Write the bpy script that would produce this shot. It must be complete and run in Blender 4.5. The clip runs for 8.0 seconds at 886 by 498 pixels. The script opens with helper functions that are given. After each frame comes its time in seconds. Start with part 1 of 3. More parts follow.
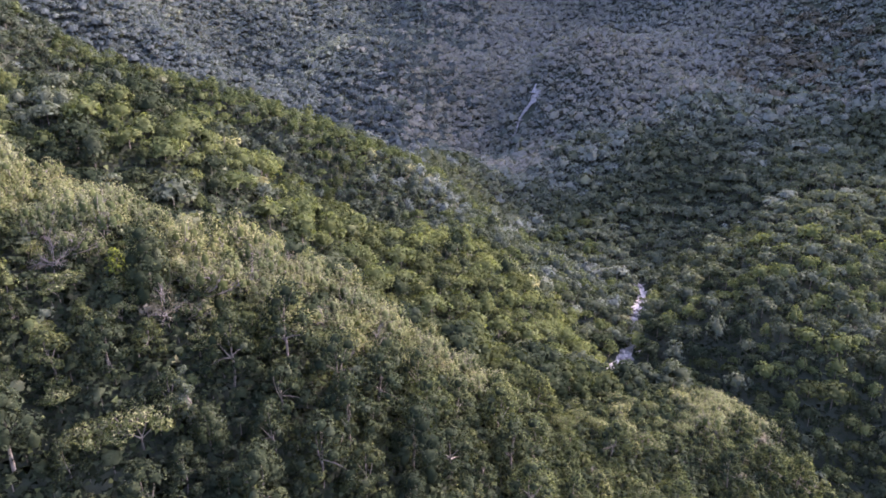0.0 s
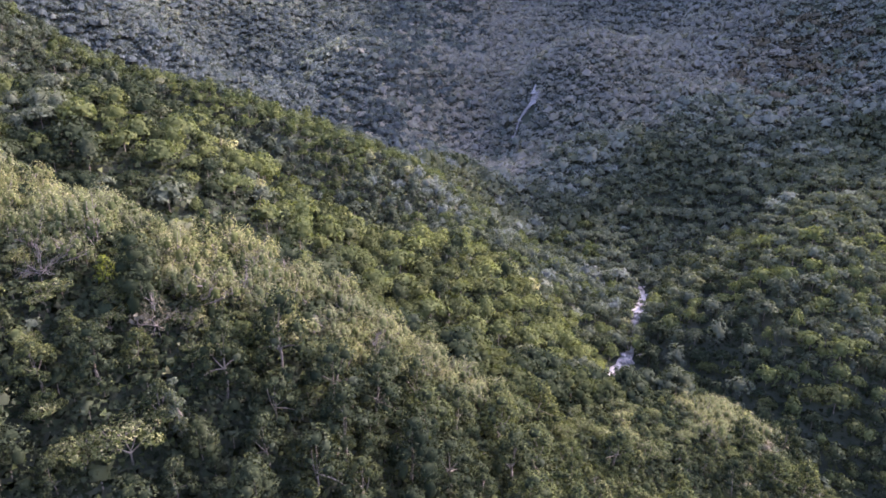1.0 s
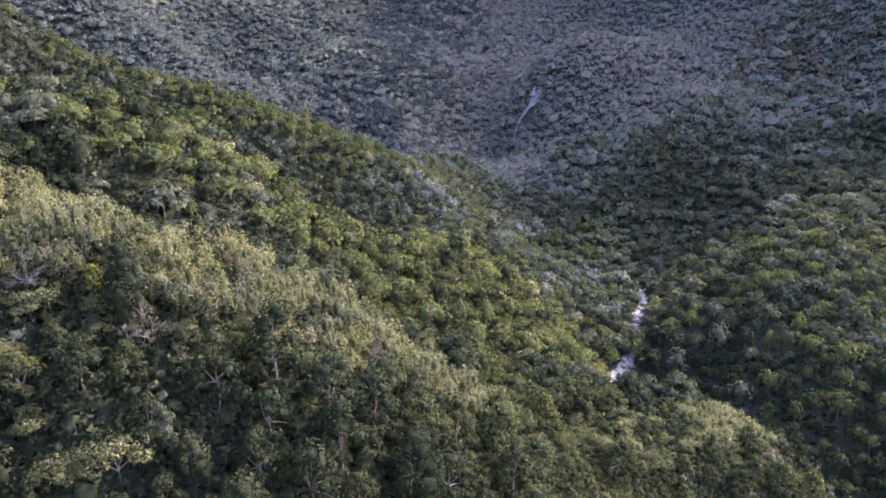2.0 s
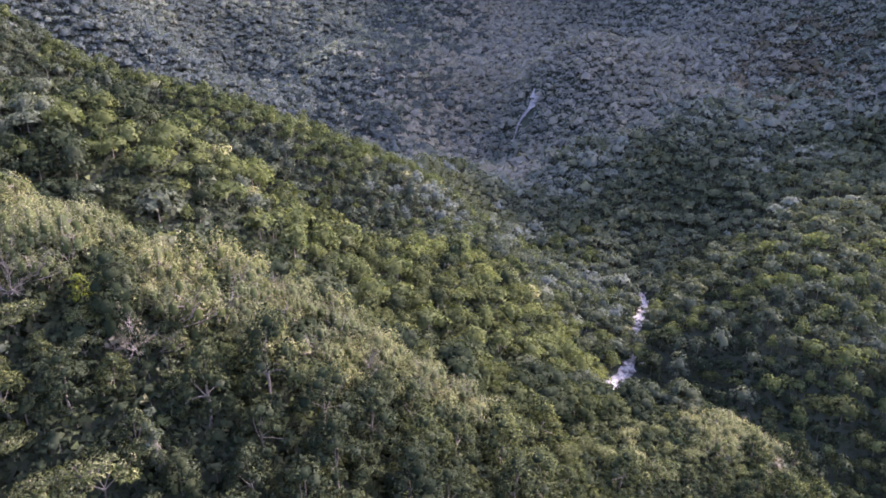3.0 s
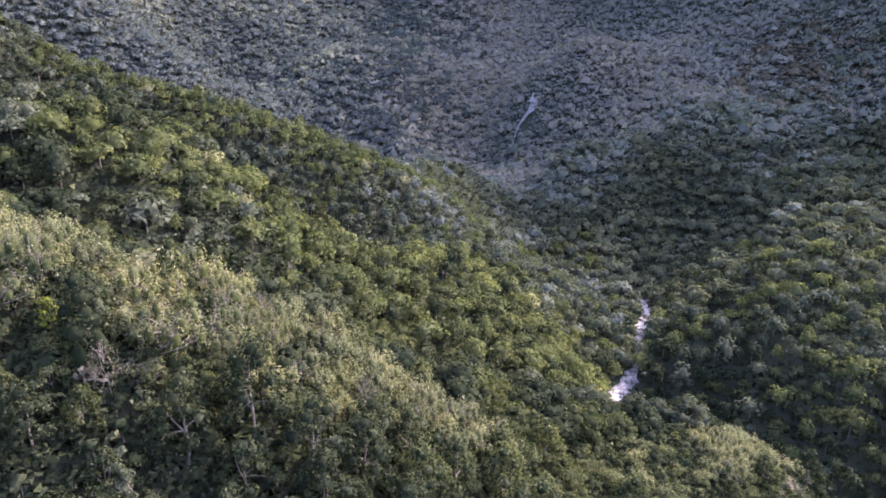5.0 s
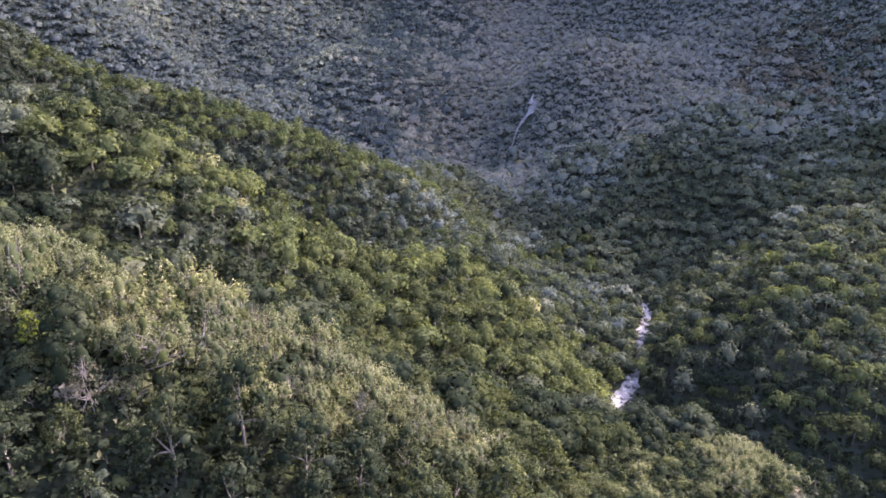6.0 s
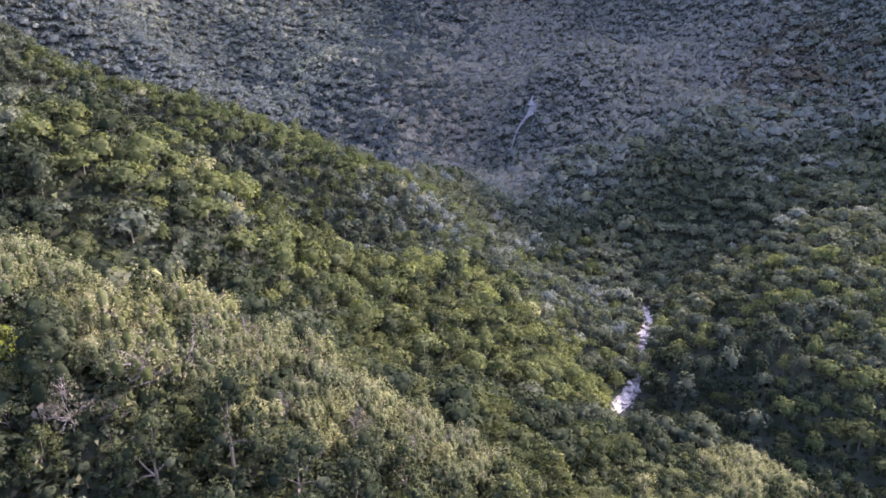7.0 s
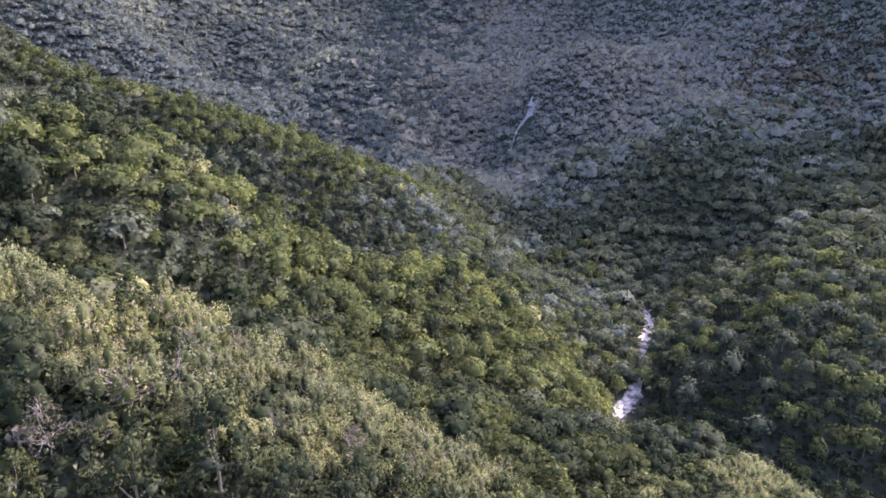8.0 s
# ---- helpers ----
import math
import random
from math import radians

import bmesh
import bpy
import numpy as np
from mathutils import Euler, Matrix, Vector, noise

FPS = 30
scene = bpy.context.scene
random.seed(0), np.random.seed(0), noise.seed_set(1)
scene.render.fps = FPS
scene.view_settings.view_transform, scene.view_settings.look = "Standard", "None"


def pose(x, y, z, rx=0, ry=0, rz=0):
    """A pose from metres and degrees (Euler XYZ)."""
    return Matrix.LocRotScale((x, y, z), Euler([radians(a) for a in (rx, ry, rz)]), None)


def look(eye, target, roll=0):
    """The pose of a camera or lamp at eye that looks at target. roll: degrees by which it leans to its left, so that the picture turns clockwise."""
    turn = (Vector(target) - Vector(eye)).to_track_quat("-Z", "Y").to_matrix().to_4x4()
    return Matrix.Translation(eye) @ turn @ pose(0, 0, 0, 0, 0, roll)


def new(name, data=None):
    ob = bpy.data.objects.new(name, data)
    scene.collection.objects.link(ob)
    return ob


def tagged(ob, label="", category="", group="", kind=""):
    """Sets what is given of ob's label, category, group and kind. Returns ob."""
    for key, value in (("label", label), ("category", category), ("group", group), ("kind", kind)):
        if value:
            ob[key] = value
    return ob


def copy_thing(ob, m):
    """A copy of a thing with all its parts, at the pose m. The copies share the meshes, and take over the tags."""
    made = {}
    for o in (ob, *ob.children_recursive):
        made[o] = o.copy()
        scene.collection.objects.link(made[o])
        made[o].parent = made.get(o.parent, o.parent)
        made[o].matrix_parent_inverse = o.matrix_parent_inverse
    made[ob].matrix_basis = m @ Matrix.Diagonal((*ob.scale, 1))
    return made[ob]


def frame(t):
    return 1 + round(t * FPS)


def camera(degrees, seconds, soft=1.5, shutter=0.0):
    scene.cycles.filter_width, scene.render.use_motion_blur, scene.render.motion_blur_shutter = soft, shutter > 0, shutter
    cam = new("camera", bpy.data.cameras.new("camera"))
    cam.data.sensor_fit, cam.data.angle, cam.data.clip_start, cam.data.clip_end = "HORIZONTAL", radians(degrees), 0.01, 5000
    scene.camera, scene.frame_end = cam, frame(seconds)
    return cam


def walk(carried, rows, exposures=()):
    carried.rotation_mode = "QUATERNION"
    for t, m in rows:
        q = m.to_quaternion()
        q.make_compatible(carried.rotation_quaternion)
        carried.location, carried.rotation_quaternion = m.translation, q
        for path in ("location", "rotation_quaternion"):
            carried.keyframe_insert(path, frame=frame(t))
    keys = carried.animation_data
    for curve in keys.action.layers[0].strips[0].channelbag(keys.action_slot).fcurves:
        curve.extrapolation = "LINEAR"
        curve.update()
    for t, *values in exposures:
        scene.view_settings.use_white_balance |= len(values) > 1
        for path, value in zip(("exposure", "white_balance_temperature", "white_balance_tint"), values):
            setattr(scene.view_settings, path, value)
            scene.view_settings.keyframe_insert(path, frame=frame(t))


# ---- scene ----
# The drone glides level over the near slope, up the valley.
cam = camera(68.0, 8.0, 1.75)
ROWS = [  # seconds, x, y, z, yaw, pitch, roll
    (0.0, 0.000, 0.000, 134.500, -0.000, -18.544, 0.000),
    (0.5, -0.003, 1.143, 134.503, -0.036, -18.508, 0.008),
    (1.0, -0.005, 2.321, 134.505, -0.071, -18.461, 0.015),
    (1.5, -0.005, 3.534, 134.508, -0.107, -18.407, 0.019),
    (2.0, -0.003, 4.783, 134.510, -0.141, -18.345, 0.023),
    (2.5, 0.001, 6.068, 134.511, -0.176, -18.278, 0.025),
    (3.0, 0.007, 7.387, 134.512, -0.210, -18.207, 0.026),
    (3.5, 0.014, 8.743, 134.513, -0.244, -18.134, 0.027),
    (4.0, 0.024, 10.134, 134.513, -0.279, -18.061, 0.028),
    (4.5, 0.035, 11.560, 134.513, -0.314, -17.988, 0.028),
    (5.0, 0.047, 13.021, 134.512, -0.349, -17.919, 0.029),
    (5.5, 0.062, 14.518, 134.511, -0.385, -17.854, 0.031),
    (6.0, 0.078, 16.051, 134.510, -0.422, -17.794, 0.033),
    (6.5, 0.096, 17.619, 134.508, -0.459, -17.743, 0.036),
    (7.0, 0.116, 19.222, 134.505, -0.497, -17.700, 0.040),
    (7.5, 0.138, 20.861, 134.503, -0.536, -17.668, 0.047),
    (8.0, 0.162, 22.535, 134.500, -0.576, -17.649, 0.055),
]
walk(cam, [(t, pose(x, y, z, 90 + p, 0, yaw) @ pose(0, 0, 0, 0, 0, roll)) for t, x, y, z, yaw, p, roll in ROWS], exposures=[(0.0, 3.63, 5760, 40), (1.2, 3.65, 5760, 40), (1.5, 3.56, 5760, 40), (1.8, 3.56, 5760, 40), (2.8, 3.63, 5760, 40), (8.0, 3.63, 5760, 40)])

# ---------------------------------------------------------------- light
SUN_EL, SUN_AZ = 37.0, 58.0          # degrees above the horizon; degrees to the right of the way ahead
world = bpy.data.worlds.new("sky")
scene.world = world
world.use_nodes = True
wn = world.node_tree.nodes
sky = wn.new("ShaderNodeTexSky")
sky.sky_type = "NISHITA"
sky.sun_disc = False
sky.sun_elevation = radians(SUN_EL)
sky.sun_rotation = radians(SUN_AZ)
sky.dust_density = 3.0
world.node_tree.links.new(sky.outputs[0], wn["Background"].inputs[0])
wn["Background"].inputs[1].default_value = 0.15
sun = new("sun", bpy.data.lights.new("sun", "SUN"))
sun.data.energy = 1.6
sun.data.angle = radians(2)
sun.data.color = (1.0, 0.94, 0.82)
_d = Vector((math.sin(radians(SUN_AZ)) * math.cos(radians(SUN_EL)), math.cos(radians(SUN_AZ)) * math.cos(radians(SUN_EL)), math.sin(radians(SUN_EL))))
sun.matrix_world = look(_d * 400 + Vector((0, 200, 100)), Vector((0, 200, 100)))

# ---------------------------------------------------------------- materials


def nodes_of(name):
    m = bpy.data.materials.new(name)
    m.use_nodes = True
    nt = m.node_tree
    return m, nt, nt.nodes["Principled BSDF"], nt.nodes["Material Output"]


def noise_node(nt, scale, detail=3.0, rough=0.55):
    geo = nt.nodes.new("ShaderNodeNewGeometry")
    n = nt.nodes.new("ShaderNodeTexNoise")
    n.inputs["Scale"].default_value = scale
    n.inputs["Detail"].default_value = detail
    n.inputs["Roughness"].default_value = rough
    nt.links.new(geo.outputs["Position"], n.inputs["Vector"])
    return n


def ramp_node(nt, source, stops):
    r = nt.nodes.new("ShaderNodeValToRGB")
    while len(r.color_ramp.elements) < len(stops):
        r.color_ramp.elements.new(0.5)
    for e, (pos, col) in zip(r.color_ramp.elements, stops):
        e.position, e.color = pos, (*col, 1)
    nt.links.new(source, r.inputs[0])
    return r


def shade(c, k):
    return tuple(min(1.0, v * k) for v in c)


def leaf_material(name, a, b, c, through_light=0.4, rough=0.6):
    """Foliage between three leaf colours: leaf by leaf, and in patches over the hillside; some light passes through."""
    m, nt, p, out = nodes_of(name)
    geo = nt.nodes.new("ShaderNodeNewGeometry")
    leafy = ramp_node(nt, geo.outputs["Random Per Island"], [(0.0, shade(a, 0.85)), (0.4, a), (0.85, b), (1.0, c)])
    patch = ramp_node(nt, noise_node(nt, 0.12, 2.0).outputs[0], [(0.3, (0.8, 0.84, 0.86)), (0.5, (1.0, 1.0, 1.0)), (0.7, (1.2, 1.14, 0.97))])
    mul = nt.nodes.new("ShaderNodeMix")
    mul.data_type, mul.blend_type = "RGBA", "MULTIPLY"
    mul.inputs[0].default_value = 1.0
    nt.links.new(leafy.outputs[0], mul.inputs[6])
    own = nt.nodes.new("ShaderNodeObjectInfo")
    each = ramp_node(nt, own.outputs["Random"], [(0.0, (0.78, 0.80, 0.82)), (0.5, (1.0, 1.0, 1.0)), (1.0, (1.2, 1.16, 1.05))])
    both = nt.nodes.new("ShaderNodeMix")
    both.data_type, both.blend_type = "RGBA", "MULTIPLY"
    both.inputs[0].default_value = 1.0
    nt.links.new(patch.outputs[0], both.inputs[6])
    nt.links.new(each.outputs[0], both.inputs[7])
    nt.links.new(both.outputs[2], mul.inputs[7])
    nt.links.new(mul.outputs[2], p.inputs["Base Color"])
    p.inputs["Roughness"].default_value = rough
    p.inputs["Specular IOR Level"].default_value = 0.0
    tr = nt.nodes.new("ShaderNodeBsdfTranslucent")
    warm = nt.nodes.new("ShaderNodeMix")
    warm.data_type, warm.blend_type = "RGBA", "MULTIPLY"
    warm.inputs[0].default_value = 1.0
    warm.inputs[7].default_value = (1.15, 1.25, 0.75, 1)
    nt.links.new(mul.outputs[2], warm.inputs[6])
    nt.links.new(warm.outputs[2], tr.inputs[0])
    mix = nt.nodes.new("ShaderNodeMixShader")
    mix.inputs[0].default_value = through_light
    nt.links.new(p.outputs[0], mix.inputs[1])
    nt.links.new(tr.outputs[0], mix.inputs[2])
    nt.links.new(mix.outputs[0], out.inputs[0])
    return m


def solid_material(name, dark, light, scale, rough=0.85, bump=0.4, fine=6.0):
    """Bark, rock or soil: two scales of mottling and a rough relief."""
    m, nt, p, out = nodes_of(name)
    big = ramp_node(nt, noise_node(nt, scale, 5.0, 0.65).outputs[0], [(0.3, dark), (0.7, light)])
    nt.links.new(big.outputs[0], p.inputs["Base Color"])
    p.inputs["Roughness"].default_value = rough
    p.inputs["Specular IOR Level"].default_value = 0.06
    bp = nt.nodes.new("ShaderNodeBump")
    bp.inputs["Strength"].default_value = bump
    bp.inputs["Distance"].default_value = 0.3
    nt.links.new(noise_node(nt, scale * fine, 4.0).outputs[0], bp.inputs["Height"])
    nt.links.new(bp.outputs[0], p.inputs["Normal"])
    return m


GREEN = leaf_material("leaf_green", (0.028, 0.032, 0.013), (0.039, 0.043, 0.017), (0.056, 0.060, 0.027), 0.3)
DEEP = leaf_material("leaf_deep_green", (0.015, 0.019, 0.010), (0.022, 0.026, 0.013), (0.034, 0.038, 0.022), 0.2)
LIME = leaf_material("leaf_light_green", (0.049, 0.056, 0.021), (0.062, 0.070, 0.027), (0.080, 0.087, 0.038), 0.4)
STRAW = leaf_material("leaf_straw", (0.120, 0.117, 0.058), (0.142, 0.138, 0.072), (0.165, 0.159, 0.090), 0.42)
YELLOW = leaf_material("leaf_yellow_green", (0.105, 0.118, 0.014), (0.130, 0.140, 0.020), (0.160, 0.165, 0.034), 0.4)
SAGE = leaf_material("leaf_sage", (0.048, 0.054, 0.034), (0.056, 0.063, 0.041), (0.068, 0.075, 0.050), 0.35)
RUST = leaf_material("leaf_brown", (0.066, 0.058, 0.038), (0.080, 0.070, 0.048), (0.098, 0.086, 0.060), 0.25)
# Far-slope leaves, paled and greyed: distance haze put into the base colour.
HAZED_GREEN = leaf_material("leaf_hazed_green", (0.108, 0.108, 0.088), (0.117, 0.117, 0.096), (0.127, 0.126, 0.104), 0.4)
HAZED_SAGE = leaf_material("leaf_hazed_sage", (0.126, 0.123, 0.103), (0.134, 0.131, 0.110), (0.143, 0.139, 0.117), 0.4)
MOSS = leaf_material("leaf_moss", (0.032, 0.037, 0.021), (0.040, 0.045, 0.026), (0.052, 0.058, 0.036), 0.3)
# Three more far tones with haze in the colour, greyer or bluer.
HAZED_GREY = leaf_material("leaf_hazed_grey", (0.120, 0.116, 0.096), (0.128, 0.124, 0.103), (0.137, 0.132, 0.110), 0.4)
HAZED_BLUE = leaf_material("leaf_hazed_blue", (0.082, 0.090, 0.070), (0.090, 0.098, 0.077), (0.099, 0.107, 0.085), 0.35)
HAZED_DARK = leaf_material("leaf_hazed_dark", (0.046, 0.054, 0.049), (0.052, 0.061, 0.055), (0.060, 0.069, 0.062), 0.3)
LEAVES = [GREEN, DEEP, LIME, STRAW, YELLOW, SAGE, RUST, HAZED_GREEN, HAZED_SAGE, MOSS, HAZED_GREY, HAZED_BLUE, HAZED_DARK]
BARK = solid_material("bark", (0.05, 0.042, 0.03), (0.13, 0.108, 0.08), 1.5)
PALE_BARK = solid_material("pale_bark", (0.07, 0.058, 0.048), (0.16, 0.135, 0.11), 1.5)
SOIL = solid_material("forest_floor", (0.014, 0.016, 0.009), (0.032, 0.034, 0.020), 0.12, 0.95, 0.8, 9.0)
ROCK = solid_material("pale_rock", (0.085, 0.074, 0.062), (0.24, 0.21, 0.175), 0.35, 0.8, 0.7, 7.0)

# ---------------------------------------------------------------- the lie of the land
# Crest and valley lines, downhill: x, y and height in metres.
LINES = {
    "near_crest": [(-150, 120, 138), (-90, 102, 124), (-53, 90, 110), (-33, 84, 105), (-14, 88, 95), (5, 97, 77), (27, 109, 63), (48, 120, 55), (66, 135, 46), (97, 160, 2)],
    "near_face": [(-75, 55, 98), (-45, 60, 97), (-18, 60, 87), (6, 66, 76), (35, 80, 54), (75, 95, 22), (-50, 10, 60), (0, 5, 40), (60, 30, 5)],
    "near_gully": [(-110, 150, 102), (-50, 118, 82), (-10, 125, 69), (25, 140, 52), (60, 180, 18)],
    "second_spur": [(-150, 200, 130), (-75, 157, 99), (-35, 190, 76), (-10, 195, 63), (18, 185, 46), (45, 220, 24)],
    "second_ravine": [(-150, 262, 68), (-70, 262, 48), (-15, 275, 42), (40, 300, 26)],
    "mid_spur": [(-330, 440, 151), (-250, 425, 119), (-180, 390, 108), (-110, 346, 94), (-24, 357, 65), (13, 362, 39), (45, 372, 14)],
    "left_ravine": [(-250, 520, 108), (-150, 480, 48), (-60, 450, 36), (20, 428, 32)],
    "far_left": [(-250, 545, 132), (-196, 530, 110), (-190, 600, 84), (-147, 640, 88), (-110, 720, 122), (-52, 740, 118), (-15, 640, 92), (-11, 520, 48), (10, 490, 40), (10, 720, 106), (40, 620, 66), (-125, 850, 186), (-20, 850, 172), (-280, 760, 210), (-200, 930, 270), (0, 930, 225)],
    "stream": [(190, 90, -26), (140, 152, -16), (106, 186, -9), (72, 222, -4), (68, 236, -2), (77, 252, 0), (101, 307, 4), (92, 360, 10), (68, 430, 24), (57, 500, 35), (59, 548, 44), (76, 566, 76), (95, 680, 101), (75, 780, 132), (62, 870, 172)],
    # Heights of 215 to 340 m, out of view, are added for shade.
    "right": [(140, 208, 12), (111, 256, 16), (161, 259, 32), (136, 290, 28), (190, 300, 42), (122, 365, 13), (186, 361, 48), (240, 387, 63), (110, 430, 38), (196, 451, 76), (265, 507, 114), (169, 524, 91), (254, 583, 133), (174, 710, 117), (240, 210, 40), (330, 300, 100), (390, 470, 215), (380, 650, 320), (300, 780, 340), (150, 920, 230)],
}
LAND = np.array([q for line in LINES.values() for q in line], float)


def _bend(a, b):
    d2 = ((a[:, None, :2] - b[None, :, :2]) ** 2).sum(-1) / 1e4
    return d2 * np.log(d2 + 1.0)


_n = len(LAND)
_q = np.c_[np.ones(_n), LAND[:, :2] / 100]
_w = np.linalg.solve(np.block([[_bend(LAND, LAND), _q], [_q.T, np.zeros((3, 3))]]), np.r_[LAND[:, 2], 0, 0, 0])


def lattice(ix, iy, seed):
    h = np.sin(ix * 127.1 + iy * 311.7 + seed * 74.7) * 43758.5453
    return h - np.floor(h)


def vnoise(x, y, seed=0):
    ix, iy = np.floor(x), np.floor(y)
    fx, fy = x - ix, y - iy
    fx, fy = fx * fx * (3 - 2 * fx), fy * fy * (3 - 2 * fy)
    a, b = lattice(ix, iy, seed), lattice(ix + 1, iy, seed)
    c, d = lattice(ix, iy + 1, seed), lattice(ix + 1, iy + 1, seed)
    return (a + (b - a) * fx) * (1 - fy) + (c + (d - c) * fx) * fy


def fbm(x, y, seed=0, octaves=3):
    return sum(vnoise(x * 2**k, y * 2**k, seed + k) / 2**k for k in range(octaves)) / sum(1 / 2**k for k in range(octaves))


def smooth(a, b, v):
    s = np.clip((v - a) / (b - a), 0, 1)
    return s * s * (3 - 2 * s)


STREAM = np.array(LINES["stream"], float)


def line_distance(x, y, line):
    """The plan distance to a line, and the line's height at the nearest point."""
    best, level = np.full(x.shape, 1e9), np.zeros(x.shape)
    for a, b in zip(line[:-1], line[1:]):
        d = b[:2] - a[:2]
        s = np.clip(((x - a[0]) * d[0] + (y - a[1]) * d[1]) / (d @ d), 0, 1)
        r = np.hypot(x - a[0] - s * d[0], y - a[1] - s * d[1])
        near = r < best
        best, level = np.where(near, r, best), np.where(near, a[2] + s * (b[2] - a[2]), level)
    return best, level


def ground_height(x, y):
    x, y = np.atleast_1d(np.asarray(x, float)), np.atleast_1d(np.asarray(y, float))
    cx, cy = np.clip(x, -340, 400), np.clip(y, -10, 930)
    p = np.c_[cx, cy]
    z = np.concatenate([np.c_[_bend(q, LAND), np.ones(len(q)), q / 100] @ _w for q in np.array_split(p, max(1, len(p) // 20000))])
    out = np.hypot(x - cx, y - cy)
    z = z + np.where(y > cy, 0.34, 0.12) * np.minimum(out, 500) * (1 - 0.25 * (y < 0))
    z = z + smooth(60, 500, out) * 120 * (fbm(x / 420, y / 420, 5, 4) - 0.45)
    r, level = line_distance(x, y, STREAM)
    soft = smooth(6, 45, r)
    z = z + soft * ((9 + 9 * smooth(380, 480, y)) * (fbm(x / 62, y / 62, 11) - 0.5) + 5 * (fbm(x / 21, y / 21, 17, 2) - 0.5) * smooth(120, 200, y))
    far = smooth(40, 130, r) * smooth(300, 420, y)
    ridges = np.where(x > 60, fbm((0.8 * y - 0.6 * x) / 46, (0.6 * y + 0.8 * x) / 190, 23, 3), fbm((0.8 * y + 0.6 * x) / 50, (0.6 * y - 0.8 * x) / 180, 29, 3))
    return z + far * 10 * (ridges - 0.5)


# One sheet of ground: fine over the valley, coarser towards the horizon.
def spread(lo, hi, step, reach):
    mid = list(np.arange(lo, hi + 0.1, step))
    edge, s, grow = [], step, 0
    while grow < reach:
        s *= 1.35
        grow += s
        edge.append(grow)
    return np.array([lo - e for e in reversed(edge)] + mid + [hi + e for e in edge])


def mesh_from(name, verts, faces, mats, face_mat=None, smooth_faces=False, normals=None):
    """A mesh from arrays: verts (n, 3); faces (m, 3) or (m, 4); normals: one for each vertex, where foliage shades as a mass."""
    me = bpy.data.meshes.new(name)
    verts, faces = np.asarray(verts, np.float32), np.asarray(faces, np.int32)
    k = faces.shape[1]
    me.vertices.add(len(verts))
    me.vertices.foreach_set("co", verts.ravel())
    me.loops.add(faces.size)
    me.loops.foreach_set("vertex_index", faces.ravel())
    me.polygons.add(len(faces))
    me.polygons.foreach_set("loop_start", np.arange(0, faces.size, k, dtype=np.int32))
    for m in mats:
        me.materials.append(m)
    if face_mat is not None:
        me.polygons.foreach_set("material_index", np.asarray(face_mat, np.int32))
    me.polygons.foreach_set("use_smooth", np.full(len(faces), smooth_faces or normals is not None))
    me.update(calc_edges=True)
    if normals is not None:
        own = me.attributes.new("custom_normal", "FLOAT_VECTOR", "POINT")
        own.data.foreach_set("vector", np.asarray(normals, np.float32).ravel())
    return me


gx, gy = spread(-340, 400, 5.0, 2400), spread(0, 940, 5.0, 2400)
mx, my = np.meshgrid(gx, gy)
gz = ground_height(mx.ravel(), my.ravel())
nx, ny = len(gx), len(gy)
idx = np.arange(nx * ny).reshape(ny, nx)
quads = np.stack([idx[:-1, :-1], idx[:-1, 1:], idx[1:, 1:], idx[1:, :-1]], -1).reshape(-1, 4)
ground = new("ground", mesh_from("ground", np.c_[mx.ravel(), my.ravel(), gz], quads, [SOIL], smooth_faces=True))
tagged(ground, "steep mountain valley floor of dark soil under forest", "ground", kind="structure")

# ---------------------------------------------------------------- trees
rng = np.random.default_rng(7)


def unit(v):
    return v / (np.linalg.norm(v, axis=-1, keepdims=True) + 1e-9)


def leaf_cards(centres, normals, size, stretch=1.5, three=False, r=rng, ruffle=0.55):
    """Leaf sprays: one small lozenge (or triangle) at each centre, facing about along its normal."""
    n = len(centres)
    normals = unit(normals + r.normal(0, ruffle, (n, 3)))
    side = unit(np.cross(normals, unit(r.normal(0, 1, (n, 3)))))
    other = np.cross(normals, side)
    s = (np.broadcast_to(size, n) * r.uniform(0.6, 1.35, n))[:, None]
    a, b = side * s * stretch * 0.5, other * s * 0.5
    lift = normals * s * 0.12
    if three:
        v = np.stack([centres - a - b, centres + a - b * 0.6 + lift, centres + b * 1.3], 1)
        return v.reshape(-1, 3), np.arange(n * 3).reshape(n, 3)
    v = np.stack([centres - a, centres - b + lift, centres + a, centres + b + lift], 1)
    return v.reshape(-1, 3), np.arange(n * 4).reshape(n, 4)


